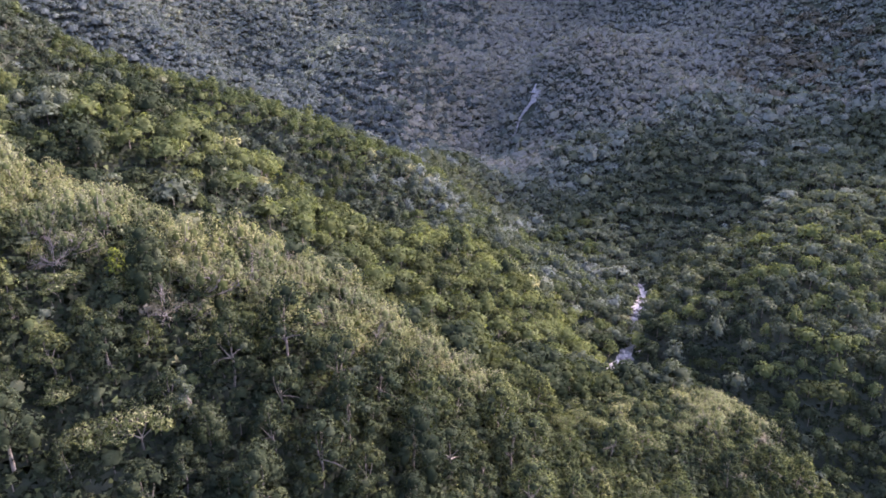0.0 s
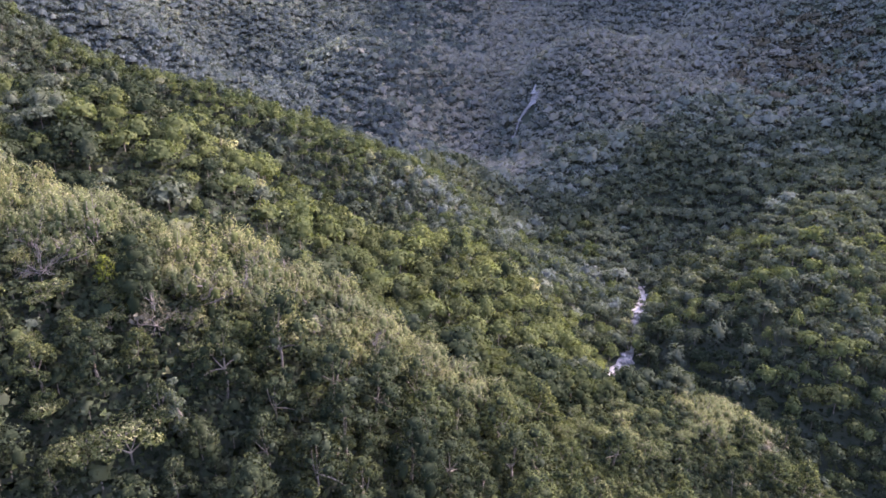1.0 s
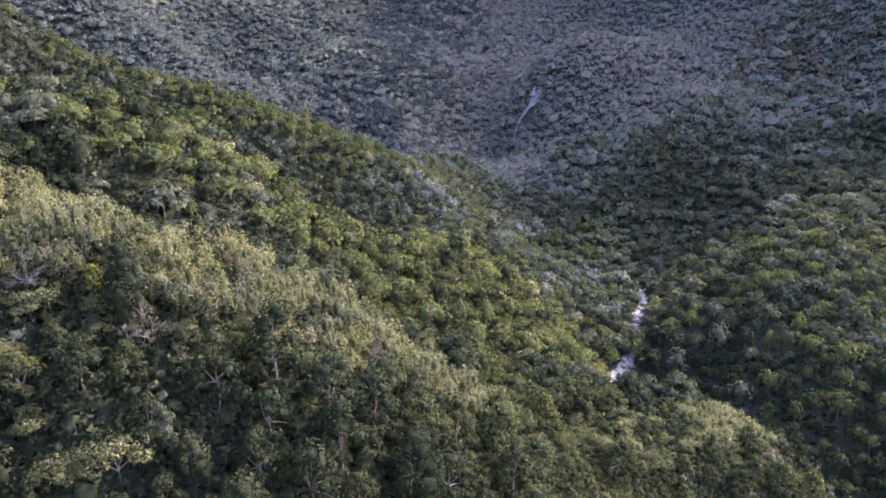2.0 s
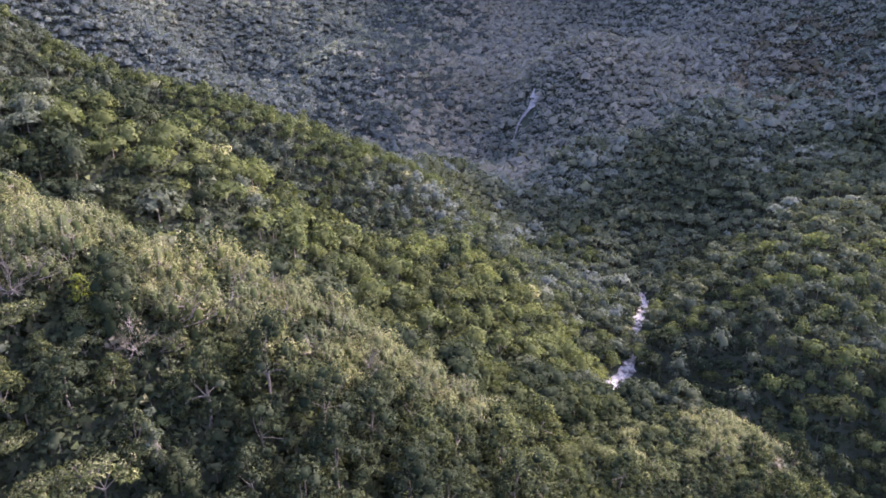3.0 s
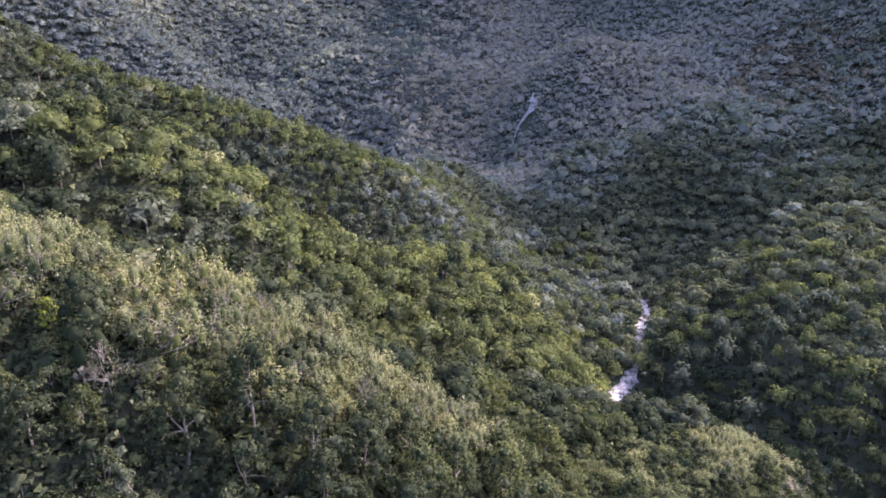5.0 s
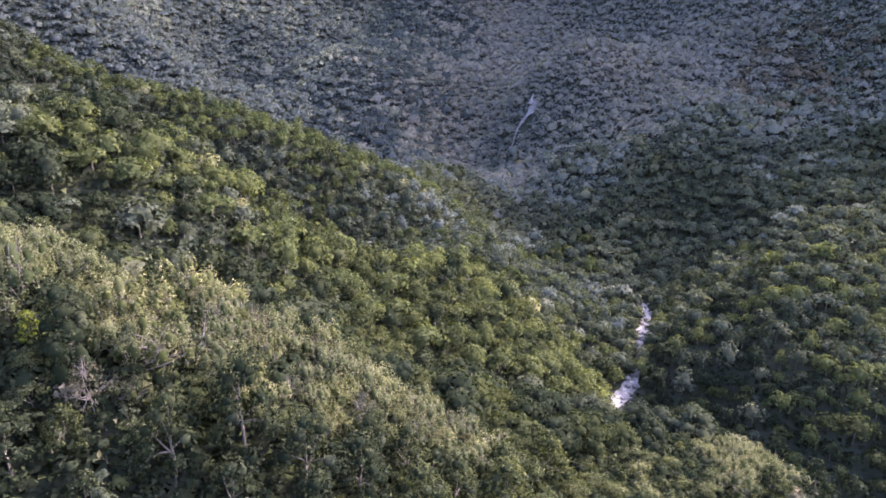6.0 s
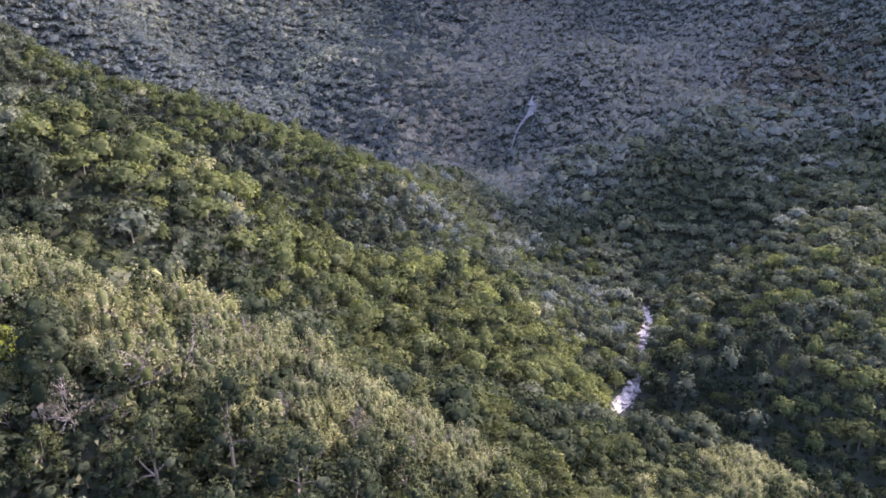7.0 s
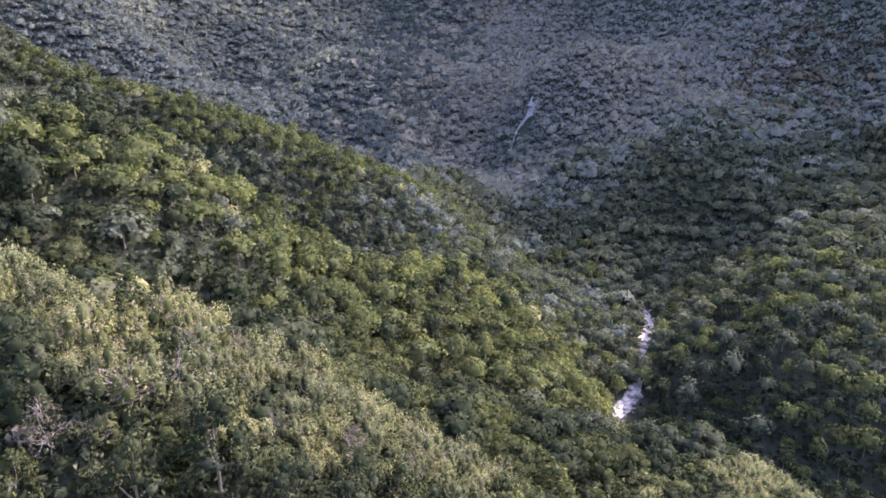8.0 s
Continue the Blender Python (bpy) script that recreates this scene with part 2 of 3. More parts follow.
def crown_points(n, lobes, r=rng, fill=0.2, under=0.25, centre=(0, 0, -0.3), mass=0.4):
    """n places and directions on the outside of a heap of lobes (rows of x, y, z, radius, flatness)."""
    lobes = np.asarray(lobes, float)
    area = lobes[:, 3] ** 2
    pts, nor = np.zeros((0, 3)), np.zeros((0, 3))
    while len(pts) < n:
        k = r.choice(len(lobes), n * 2, p=area / area.sum())
        d = unit(r.normal(0, 1, (n * 2, 3)))
        keep = (d[:, 2] > -0.2) | (r.random(n * 2) < under)
        d, k = d[keep], k[keep]
        depth = 1.08 - fill * r.random(len(k)) ** 1.3
        off = d * (lobes[k, 3] * depth)[:, None]
        off[:, 2] *= lobes[k, 4]
        q = lobes[k, :3] + off
        rel = (q[:, None] - lobes[None, :, :3]) / lobes[None, :, 3:4]
        rel[..., 2] /= lobes[None, :, 4]
        inside = (np.linalg.norm(rel, axis=-1) < 0.82).any(1)
        out = d / np.stack([np.ones(len(k)), np.ones(len(k)), lobes[k, 4]], -1)
        q, d = q[~inside], (unit(out) + mass * unit(q - centre))[~inside]
        pts, nor = np.r_[pts, q], np.r_[nor, unit(d)]
    return pts[:n], nor[:n]


def ball(level):
    """Directions and triangles of a ball, without its underside."""
    bm = bmesh.new()
    bmesh.ops.create_icosphere(bm, subdivisions=level, radius=1.0)
    bmesh.ops.delete(bm, geom=[v for v in bm.verts if v.co.z < -0.6], context="VERTS")
    bm.verts.index_update()
    d = np.array([v.co[:] for v in bm.verts])
    f = np.array([[v.index for v in q.verts] for q in bm.faces])
    bm.free()
    return d, f


BALLS = {1: ball(1)}


def crown_body(lobes, level, shrink, r=rng):
    """The dense inside of a crown: a skin drawn over the lobes, a little below the outer leaves."""
    lobes = np.asarray(lobes, float)
    d, f = BALLS[level]
    d = unit(d + r.normal(0, 0.06, d.shape))
    mid = (lobes[:, :3] * lobes[:, 3:4] ** 2).sum(0) / (lobes[:, 3] ** 2).sum()
    squash = np.stack([np.ones(len(lobes)), np.ones(len(lobes)), lobes[:, 4]], -1)
    rel, dirs = (lobes[:, :3] - mid) / squash, d[:, None] / squash[None]
    a = (dirs**2).sum(-1)
    b = (dirs * rel[None]).sum(-1)
    disc = b**2 - a * ((rel**2).sum(-1) - lobes[:, 3] ** 2)[None]
    t = np.where(disc > 0, (b + np.sqrt(np.maximum(disc, 0))) / a, 0).max(1)
    t = np.maximum(t, 0.5 * np.median(t)) * shrink * r.uniform(0.9, 1.06, len(d))
    v = mid + d * t[:, None]
    n = np.zeros_like(v)
    face_n = np.cross(v[f[:, 1]] - v[f[:, 0]], v[f[:, 2]] - v[f[:, 0]])
    for k in range(3):
        np.add.at(n, f[:, k], face_n)
    return v, f, unit(unit(n) + d * 0.3)


def lobed_body(lobes, shrink, centre=(0, 0, -0.3), r=rng):
    """The dense inside of a crown as a heap of rounded clumps."""
    d, f = BALLS[1]
    vs, fs, ns = [], [], []
    for k, (x, y, z, rad, flat) in enumerate(lobes):
        e = unit(d + r.normal(0, 0.1, d.shape))
        vs.append(np.array([x, y, z]) + e * rad * shrink * (1, 1, flat) * r.uniform(0.85, 1.1, (len(d), 1)))
        ns.append(unit(e / (1, 1, flat) + 0.4 * unit(vs[-1] - np.array(centre))))
        fs.append(f + k * len(d))
    return np.concatenate(vs), np.concatenate(fs), np.concatenate(ns)


def crown_lobes(kind, r=rng):
    """The clumps of one crown of unit radius: a rounded dome, a flat layered umbrella or a tall head."""
    out = []
    if kind == "flat":
        n = r.integers(16, 21)
        for j in range(n):
            a, d = 2.4 * j + r.uniform(-0.4, 0.4), 0.84 * math.sqrt((j + 0.4) / n) * r.uniform(0.85, 1.1)
            out.append((d * math.cos(a), d * math.sin(a), 0.4 - 0.75 * d * d + r.uniform(-0.14, 0.1), r.uniform(0.22, 0.36), 0.6))
        return out
    wide, tall = (0.72, 1.35) if kind == "tall" else (1.0, r.uniform(0.75, 0.95))
    n = r.integers(15, 21)
    lean = r.normal(0, 0.12, 2)
    for j in range(n):
        z = 1.0 - 1.35 * (j + 0.4) / n
        a, ring = 2.4 * j + r.uniform(-0.5, 0.5), math.sqrt(max(0.0, 1 - z * z))
        d = r.uniform(0.55, 0.76)
        out.append((d * ring * math.cos(a) * wide + lean[0] * z, d * ring * math.sin(a) * wide + lean[1] * z, d * z * tall, r.uniform(0.24, 0.38), r.uniform(0.75, 1.0)))
    return out


def packed(x0, x1, y0, y1, test, sizes, close=0.72):
    """Places and crown radii: the large trees first, smaller ones in the gaps between them."""
    cell = 2.4 * max(s for s, _ in sizes)
    cells, out = {}, []
    for size, share in sizes:
        n = int((x1 - x0) * (y1 - y0) / size**2 * share)
        x, y, rad = rng.uniform(x0, x1, n), rng.uniform(y0, y1, n), size * rng.uniform(0.82, 1.2, n)
        keep = test(x, y) & ~open_water(x, y)
        for q in zip(x[keep].tolist(), y[keep].tolist(), rad[keep].tolist()):
            i, j = int(q[0] // cell), int(q[1] // cell)
            near = (o for u in (-1, 0, 1) for v in (-1, 0, 1) for o in cells.get((i + u, j + v), ()))
            if all((o[0] - q[0]) ** 2 + (o[1] - q[1]) ** 2 > (close * (o[2] + q[2])) ** 2 for o in near):
                cells.setdefault((i, j), []).append(q)
                out.append(q)
    return np.array(out).T


# The wider forest: joined trees, one object for each hillside.
def forest(name, label, area, test, sizes, leaves, card, mats_of, kinds, lobed=True, body=0.7, rise=0.25, stem=0.6, ruffle=0.35, close=0.58):
    """A forest stand: over each place a stem and a crown of leafy clumps."""
    xs, ys, rad = packed(*area, test, sizes, close)
    n = len(xs)
    zs = ground_height(xs, ys)
    stock = []
    for k in range(16):
        kind = kinds[k % len(kinds)]
        lobes = crown_lobes(kind)
        stock.append((*crown_points(leaves, lobes, under=0.08, fill=0.18), lobed_body(lobes, body) if lobed else crown_body(lobes, 1, body)))
    vs, fm, sn, fs, total = [], [], [], [], 0
    which, turn, tall = rng.integers(0, len(stock), n), rng.uniform(0, 2 * math.pi, n), rng.uniform(0.85, 1.15, n)
    lift = zs + rad * stem * rng.uniform(0.7, 1.5, n) + 0.6
    species = mats_of(xs, ys, zs)
    for k in range(len(stock)):
        ids = np.where(which == k)[0]
        if not len(ids):
            continue
        pts, nor, (cv, cf, cn) = stock[k]
        c, s, R = np.cos(turn[ids])[:, None], np.sin(turn[ids])[:, None], rad[ids][:, None]

        def laid(q, turn_only=False):
            x, y, z = q[:, 0] * c - q[:, 1] * s, q[:, 0] * s + q[:, 1] * c, np.broadcast_to(q[:, 2], (len(ids), len(q)))
            if not turn_only:
                x, y = x * R + xs[ids][:, None], y * R + ys[ids][:, None]
                z = z * R * tall[ids][:, None] + lift[ids][:, None]
            return np.stack([x, y, z], -1).reshape(-1, 3)

        out = laid(nor, True)
        v, f = leaf_cards(laid(pts), out, np.repeat(rad[ids] * card, leaves), 1.4, True, ruffle=ruffle)
        soft = unit(out + rng.normal(0, 0.18, out.shape) + (0, 0, rise))
        inner = laid(cv)
        inner_f = (cf[None] + (np.arange(len(ids)) * len(cv))[:, None, None]).reshape(-1, 3)
        ang = np.arange(3) * 2.1
        ring = np.stack([np.cos(ang), np.sin(ang)], -1)[None] * (0.035 * R + 0.05)[:, None]
        foot = np.concatenate([np.stack([xs[ids], ys[ids]], -1)[:, None] + ring, np.broadcast_to((zs[ids] - 1.0)[:, None, None], (len(ids), 3, 1))], -1)
        top = np.concatenate([np.stack([xs[ids], ys[ids]], -1)[:, None] + ring * 0.5, np.broadcast_to((lift[ids] + 0.2 * rad[ids])[:, None, None], (len(ids), 3, 1))], -1)
        trunk = np.concatenate([foot, top], 1).reshape(-1, 3)
        side = np.array([(0, 1, 4), (0, 4, 3), (1, 2, 5), (1, 5, 4), (2, 0, 3), (2, 3, 5)])
        trunk_f = (side[None] + (np.arange(len(ids)) * 6)[:, None, None]).reshape(-1, 3)
        round_n = np.concatenate([np.broadcast_to(ring / np.linalg.norm(ring, axis=-1, keepdims=True), (len(ids), 3, 2))] * 2, 1)
        trunk_n = np.concatenate([round_n, np.zeros((len(ids), 6, 1))], -1).reshape(-1, 3)
        vs += [v, inner, trunk]
        sn += [np.repeat(soft, 3, 0), unit(laid(cn, True) + (0, 0, rise)), trunk_n]
        fs += [f + total, inner_f + total + len(v), trunk_f + total + len(v) + len(inner)]
        fm += [np.repeat(species[ids], leaves), np.repeat(species[ids], len(cf)), np.full(len(trunk_f), len(LEAVES))]
        total += len(v) + len(inner) + len(trunk)
    me = mesh_from(name, np.concatenate(vs), np.concatenate(fs), LEAVES + [BARK], np.concatenate(fm), normals=np.concatenate(sn))
    return tagged(new(name, me), label, "forest", kind="stuff")


def scatter(x0, x1, y0, y1, step, jitter=0.25):
    """Evenly but irregularly spread places, about one in each step x step."""
    n = int((x1 - x0) * (y1 - y0) / step**2)
    k = np.arange(1, n + 1)
    a, b = (0.5 + k * 0.7548776662) % 1.0, (0.5 + k * 0.5698402910) % 1.0
    return x0 + a * (x1 - x0) + rng.uniform(-jitter, jitter, n) * step, y0 + b * (y1 - y0) + rng.uniform(-jitter, jitter, n) * step


def mixed(weights):
    """Leaf colours by weight, in patches a few trees wide."""
    cum = np.cumsum(weights) / np.sum(weights)

    def choose(x, y, z):
        v = 0.5 * rng.random(len(x)) + 0.5 * np.clip((fbm(x / 28, y / 28, 31, 2) - 0.5) * 1.9 + 0.5, 0, 0.999)
        return np.searchsorted(cum, np.clip(v, 0, 0.999))
    return choose



POOL = [(66, 236), (70, 243), (74, 248), (80, 255), (85, 266), (89, 278)]
CASCADE = [(89, 278), (92, 287), (100, 301), (104, 319), (106, 334)]
FALL = [(58, 550), (60, 554.5), (62, 558), (64, 563), (66.5, 566), (70, 566.3), (76, 566), (80, 569), (77, 574), (80, 580)]


def in_wedge(x, y, extra=0.0):
    return np.abs(x) < 0.62 * y + 45 + extra


def open_water(x, y, width=5.0):
    """The stream's open stretches, cleared towards the camera too, so that trees don't hide the water from it."""
    out = np.zeros(x.shape, bool)
    for line, wide, steps in ((POOL[:4], width - 1.2, (0, 4, 8, 12)), (CASCADE, width - 1.0, (0, 3, 6, 9)), (FALL, width - 1.2, (0, 4, 8, 12))):
        line = np.array([(a, b, 0) for a, b in line], float)
        for k in steps:
            out |= line_distance(x + k * 0.28, y + k, line)[0] < wide - k * 0.1
    return out


STRETCH = np.array([(x, y, 0) for x, y, z in LINES["near_crest"][2:]] + [(112, 172, 0)], float)


def near_zone(x, y):
    """The strip of the near spur, from its crest down the open face."""
    r, _ = line_distance(x, y, STRETCH)
    cy = np.interp(x, STRETCH[:, 0], STRETCH[:, 1])
    reach = np.where(y < cy, np.interp(x, [-60, 0, 60], [40, 34, 34]), 6)
    return (r < reach) & (x > -75) & in_wedge(x, y)


def deep_wood(x, y):
    return in_wedge(x, y) & ~near_zone(x, y)


def shrub_layer(name, label, x0, x1, y0, y1, step, size, test, weights=(3, 5, 1, 0.3, 0, 1, 0.3), height=1.6, lift=0.15, ruffle=0.55):
    """Low leafy cover on the open ground between the trees."""
    x, y = scatter(x0, x1, y0, y1, step, 0.5)
    keep = test(x, y) & ~open_water(x, y, 3.6)
    x, y = x[keep], y[keep]
    z = ground_height(x, y)
    up = np.stack([ground_height(x - 1, y) - ground_height(x + 1, y), ground_height(x, y - 1) - ground_height(x, y + 1), np.full(len(x), 2.0)], -1)
    v, f = leaf_cards(np.c_[x, y, z + rng.uniform(0.1, height, len(x))], unit(up) + (0, 0, 0.3), size, 1.3, True, ruffle=ruffle)
    soft = np.repeat(unit(unit(up) + (0, 0, lift) + rng.normal(0, ruffle, up.shape)), 3, 0)
    me = mesh_from(name, v, f, LEAVES, (weights if callable(weights) else mixed(weights))(x, y, z), normals=soft)
    return tagged(new(name, me), label, "undergrowth", kind="stuff")


def lower_slopes(x, y):
    return in_wedge(x, y) & (ground_height(x, y) < 190) & (y < 900)


def upper_slopes(x, y):
    return in_wedge(x, y, 60) & ~lower_slopes(x, y)


def eastern(x, y):
    return x > np.interp(y, [90, 205, 250, 307, 360, 430], [190, 96, 74, 96, 90, 66])


def western_wood(x, y):
    return deep_wood(x, y) & ~eastern(x, y)


def eastern_wood(x, y):
    return deep_wood(x, y) & eastern(x, y)


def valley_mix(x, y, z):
    """Sun and shade put into leaf colour: lighter on the sunny spurs; deep and bluish greens beyond the stream."""
    # Behind the near crest: the gully's shade is put into deeper greens.
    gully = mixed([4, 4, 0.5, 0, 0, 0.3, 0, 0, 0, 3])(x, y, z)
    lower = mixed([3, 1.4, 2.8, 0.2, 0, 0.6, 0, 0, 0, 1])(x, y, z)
    # Higher up, greyer leaves stand in for haze.
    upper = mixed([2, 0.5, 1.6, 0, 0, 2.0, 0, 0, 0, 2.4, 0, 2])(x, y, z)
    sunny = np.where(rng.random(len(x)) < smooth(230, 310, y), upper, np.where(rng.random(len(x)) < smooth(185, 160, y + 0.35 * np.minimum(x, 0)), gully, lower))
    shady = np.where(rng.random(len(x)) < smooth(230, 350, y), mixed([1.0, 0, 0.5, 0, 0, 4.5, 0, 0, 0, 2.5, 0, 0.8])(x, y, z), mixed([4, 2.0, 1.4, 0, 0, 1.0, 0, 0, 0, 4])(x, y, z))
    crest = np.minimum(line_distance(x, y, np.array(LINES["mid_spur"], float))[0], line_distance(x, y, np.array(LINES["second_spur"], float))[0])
    # Crest trees lighter: sunlight on the crests put into their leaves.
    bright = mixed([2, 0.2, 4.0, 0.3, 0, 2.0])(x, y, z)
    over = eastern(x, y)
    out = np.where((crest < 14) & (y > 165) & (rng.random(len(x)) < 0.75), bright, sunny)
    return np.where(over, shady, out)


def spur_mix(x, y, z):
    """Straw and light green along the sunny crest; dark shrubs below it, some shade put into their colour."""
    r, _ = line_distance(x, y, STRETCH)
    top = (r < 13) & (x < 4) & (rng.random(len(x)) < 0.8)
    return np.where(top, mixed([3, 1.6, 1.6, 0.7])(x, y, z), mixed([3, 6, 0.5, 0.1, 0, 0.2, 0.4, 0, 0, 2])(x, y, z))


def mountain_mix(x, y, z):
    """Leaf colours greyed to stand in for haze, paler up the valley, in broad patches; a dry brown patch on the eastern
    shoulder.
    """
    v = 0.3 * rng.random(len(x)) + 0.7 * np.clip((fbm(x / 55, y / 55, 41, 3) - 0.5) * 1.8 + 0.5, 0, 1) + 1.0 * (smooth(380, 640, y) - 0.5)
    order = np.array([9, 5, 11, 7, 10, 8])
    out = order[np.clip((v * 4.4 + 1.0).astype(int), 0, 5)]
    # West side darker and bluer: its shade and haze are in the leaves.
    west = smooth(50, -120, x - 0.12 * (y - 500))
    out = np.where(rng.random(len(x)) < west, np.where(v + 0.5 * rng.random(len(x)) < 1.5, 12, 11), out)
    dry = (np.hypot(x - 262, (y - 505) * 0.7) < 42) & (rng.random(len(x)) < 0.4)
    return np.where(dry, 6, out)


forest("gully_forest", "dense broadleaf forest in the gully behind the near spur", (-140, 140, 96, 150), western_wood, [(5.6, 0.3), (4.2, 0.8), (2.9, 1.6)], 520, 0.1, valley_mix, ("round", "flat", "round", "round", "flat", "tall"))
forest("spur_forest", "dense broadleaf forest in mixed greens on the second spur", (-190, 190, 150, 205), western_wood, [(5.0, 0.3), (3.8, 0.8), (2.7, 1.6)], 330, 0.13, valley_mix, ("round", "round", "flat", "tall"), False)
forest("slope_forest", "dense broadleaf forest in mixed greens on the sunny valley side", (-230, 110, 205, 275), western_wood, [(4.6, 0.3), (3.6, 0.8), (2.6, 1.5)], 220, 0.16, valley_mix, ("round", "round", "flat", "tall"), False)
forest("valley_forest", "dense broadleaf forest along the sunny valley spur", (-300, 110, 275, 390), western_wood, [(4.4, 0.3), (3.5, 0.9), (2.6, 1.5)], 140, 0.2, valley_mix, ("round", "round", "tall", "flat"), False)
forest("bank_forest", "forest on the shaded bank above the stream, shade put into deep green leaves", (60, 300, 110, 275), eastern_wood, [(5.2, 0.25), (3.9, 0.8), (2.8, 1.5)], 260, 0.14, valley_mix, ("round", "flat", "tall", "round"), False)
forest("east_forest", "forest on the shaded eastern slope, shade and haze put into the leaf colour", (60, 320, 275, 390), eastern_wood, [(5.4, 0.3), (4.3, 0.8), (3.2, 1.4)], 160, 0.19, valley_mix, ("flat", "flat", "round", "flat"), False)
# Upturned normals (rise) also flatten the far crowns' contrast, as haze would.
forest("mountain_forest", "forest on the far mountain slopes, leaves greyed to stand in for haze", (-520, 520, 390, 900), lower_slopes, [(6.0, 0.3), (4.7, 0.8), (3.5, 1.3)], 72, 0.26, mountain_mix, ("flat", "round", "round"), False, 0.75, 1.5, 0.35, 0.5, 0.54)
forest("summit_forest", "forest on the upper mountain slopes, leaves greyed to stand in for haze", (-700, 700, 390, 1000), upper_slopes, [(12.0, 0.3), (9.0, 0.8)], 30, 0.34, mountain_mix, ("flat", "round"), False, 0.8, 1.5, 0.35)
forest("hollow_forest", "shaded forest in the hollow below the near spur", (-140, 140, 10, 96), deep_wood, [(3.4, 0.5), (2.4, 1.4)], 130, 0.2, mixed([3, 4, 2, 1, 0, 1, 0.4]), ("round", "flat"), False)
forest("undergrowth", "dark tangled shrubs and ferns beneath the spur trees, deepened for shade", (-110, 130, 35, 175), near_zone, [(1.6, 0.6), (1.1, 1.3)], 60, 0.22, spur_mix, ("round", "flat"), False, 0.7, close=0.6)
shrub_layer("spur_shrubs", "low ferns and leafy scrub on the near spur", -110, 130, 35, 175, 0.4, 0.6, near_zone, height=2.2, ruffle=0.7)
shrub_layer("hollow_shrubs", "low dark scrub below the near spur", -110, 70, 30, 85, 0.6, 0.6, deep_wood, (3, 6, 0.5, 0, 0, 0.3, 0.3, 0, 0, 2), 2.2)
# Gully greens again, with its shade kept in the leaf colour.
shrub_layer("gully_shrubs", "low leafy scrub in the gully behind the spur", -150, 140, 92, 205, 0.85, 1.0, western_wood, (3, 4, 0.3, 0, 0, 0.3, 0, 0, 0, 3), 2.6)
shrub_layer("valley_shrubs", "low leafy scrub on the valley sides", -290, 290, 90, 390, 1.7, 1.4, deep_wood)
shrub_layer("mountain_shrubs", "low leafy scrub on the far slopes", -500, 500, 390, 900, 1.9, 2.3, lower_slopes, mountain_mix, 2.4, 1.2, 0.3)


# ---------------------------------------------------------------- single trees on the near spur
def tube(points, radii, sides=6):
    points = np.asarray(points, float)
    ahead = unit(np.gradient(points, axis=0))
    side = unit(np.cross(ahead, np.array([0.31, 0.83, 0.2])))
    other = np.cross(ahead, side)
    ang = np.linspace(0, 2 * math.pi, sides, endpoint=False)
    ring = side[:, None] * np.cos(ang)[None, :, None] + other[:, None] * np.sin(ang)[None, :, None]
    v = (points[:, None] + ring * np.asarray(radii)[:, None, None]).reshape(-1, 3)
    i = np.arange(len(points) - 1)[:, None] * sides
    j = np.arange(sides)[None]
    k = (j + 1) % sides
    f = np.stack([i + j, i + k, i + sides + k, i + sides + j], -1).reshape(-1, 4)
    return v, f


def joined(pieces):
    vs, fs, n = [], [], 0
    for v, f in pieces:
        vs.append(v)
        fs.append(f + n)
        n += len(v)
    return np.concatenate(vs), np.concatenate(fs)


def branch(a, b, r0, r1, bend=0.12, sides=4, steps=4, r=rng):
    s = np.linspace(0, 1, steps)[:, None]
    a, b = np.asarray(a, float), np.asarray(b, float)
    span = np.linalg.norm(b - a)
    sway = r.normal(0, bend * span, 3)
    pts = a + (b - a) * s + sway * (s * (1 - s) * 2)
    return tube(pts, np.linspace(r0, r1, steps), sides)


def part(name, geometry, mats, parent, label="", face_mat=None, smooth_faces=False, normals=None):
    ob = new(name, mesh_from(name, *geometry, mats, face_mat, smooth_faces, normals))
    ob.parent = parent
    if label:
        ob["label"] = label
    return ob


def bunches(lobes, each, small, large, flat=0.75):
    """Leaf bunches over the outside of a tree's limb masses."""
    out = []
    for x, y, z, rad, fl in lobes:
        for _ in range(each):
            d = unit(rng.normal(0, 1, 3) + (0, 0, 0.35))
            q = np.array([x, y, z]) + d * rad * (1, 1, fl) * rng.uniform(0.7, 1.05)
            out.append((*q, rad * rng.uniform(small, large), flat))
    return out


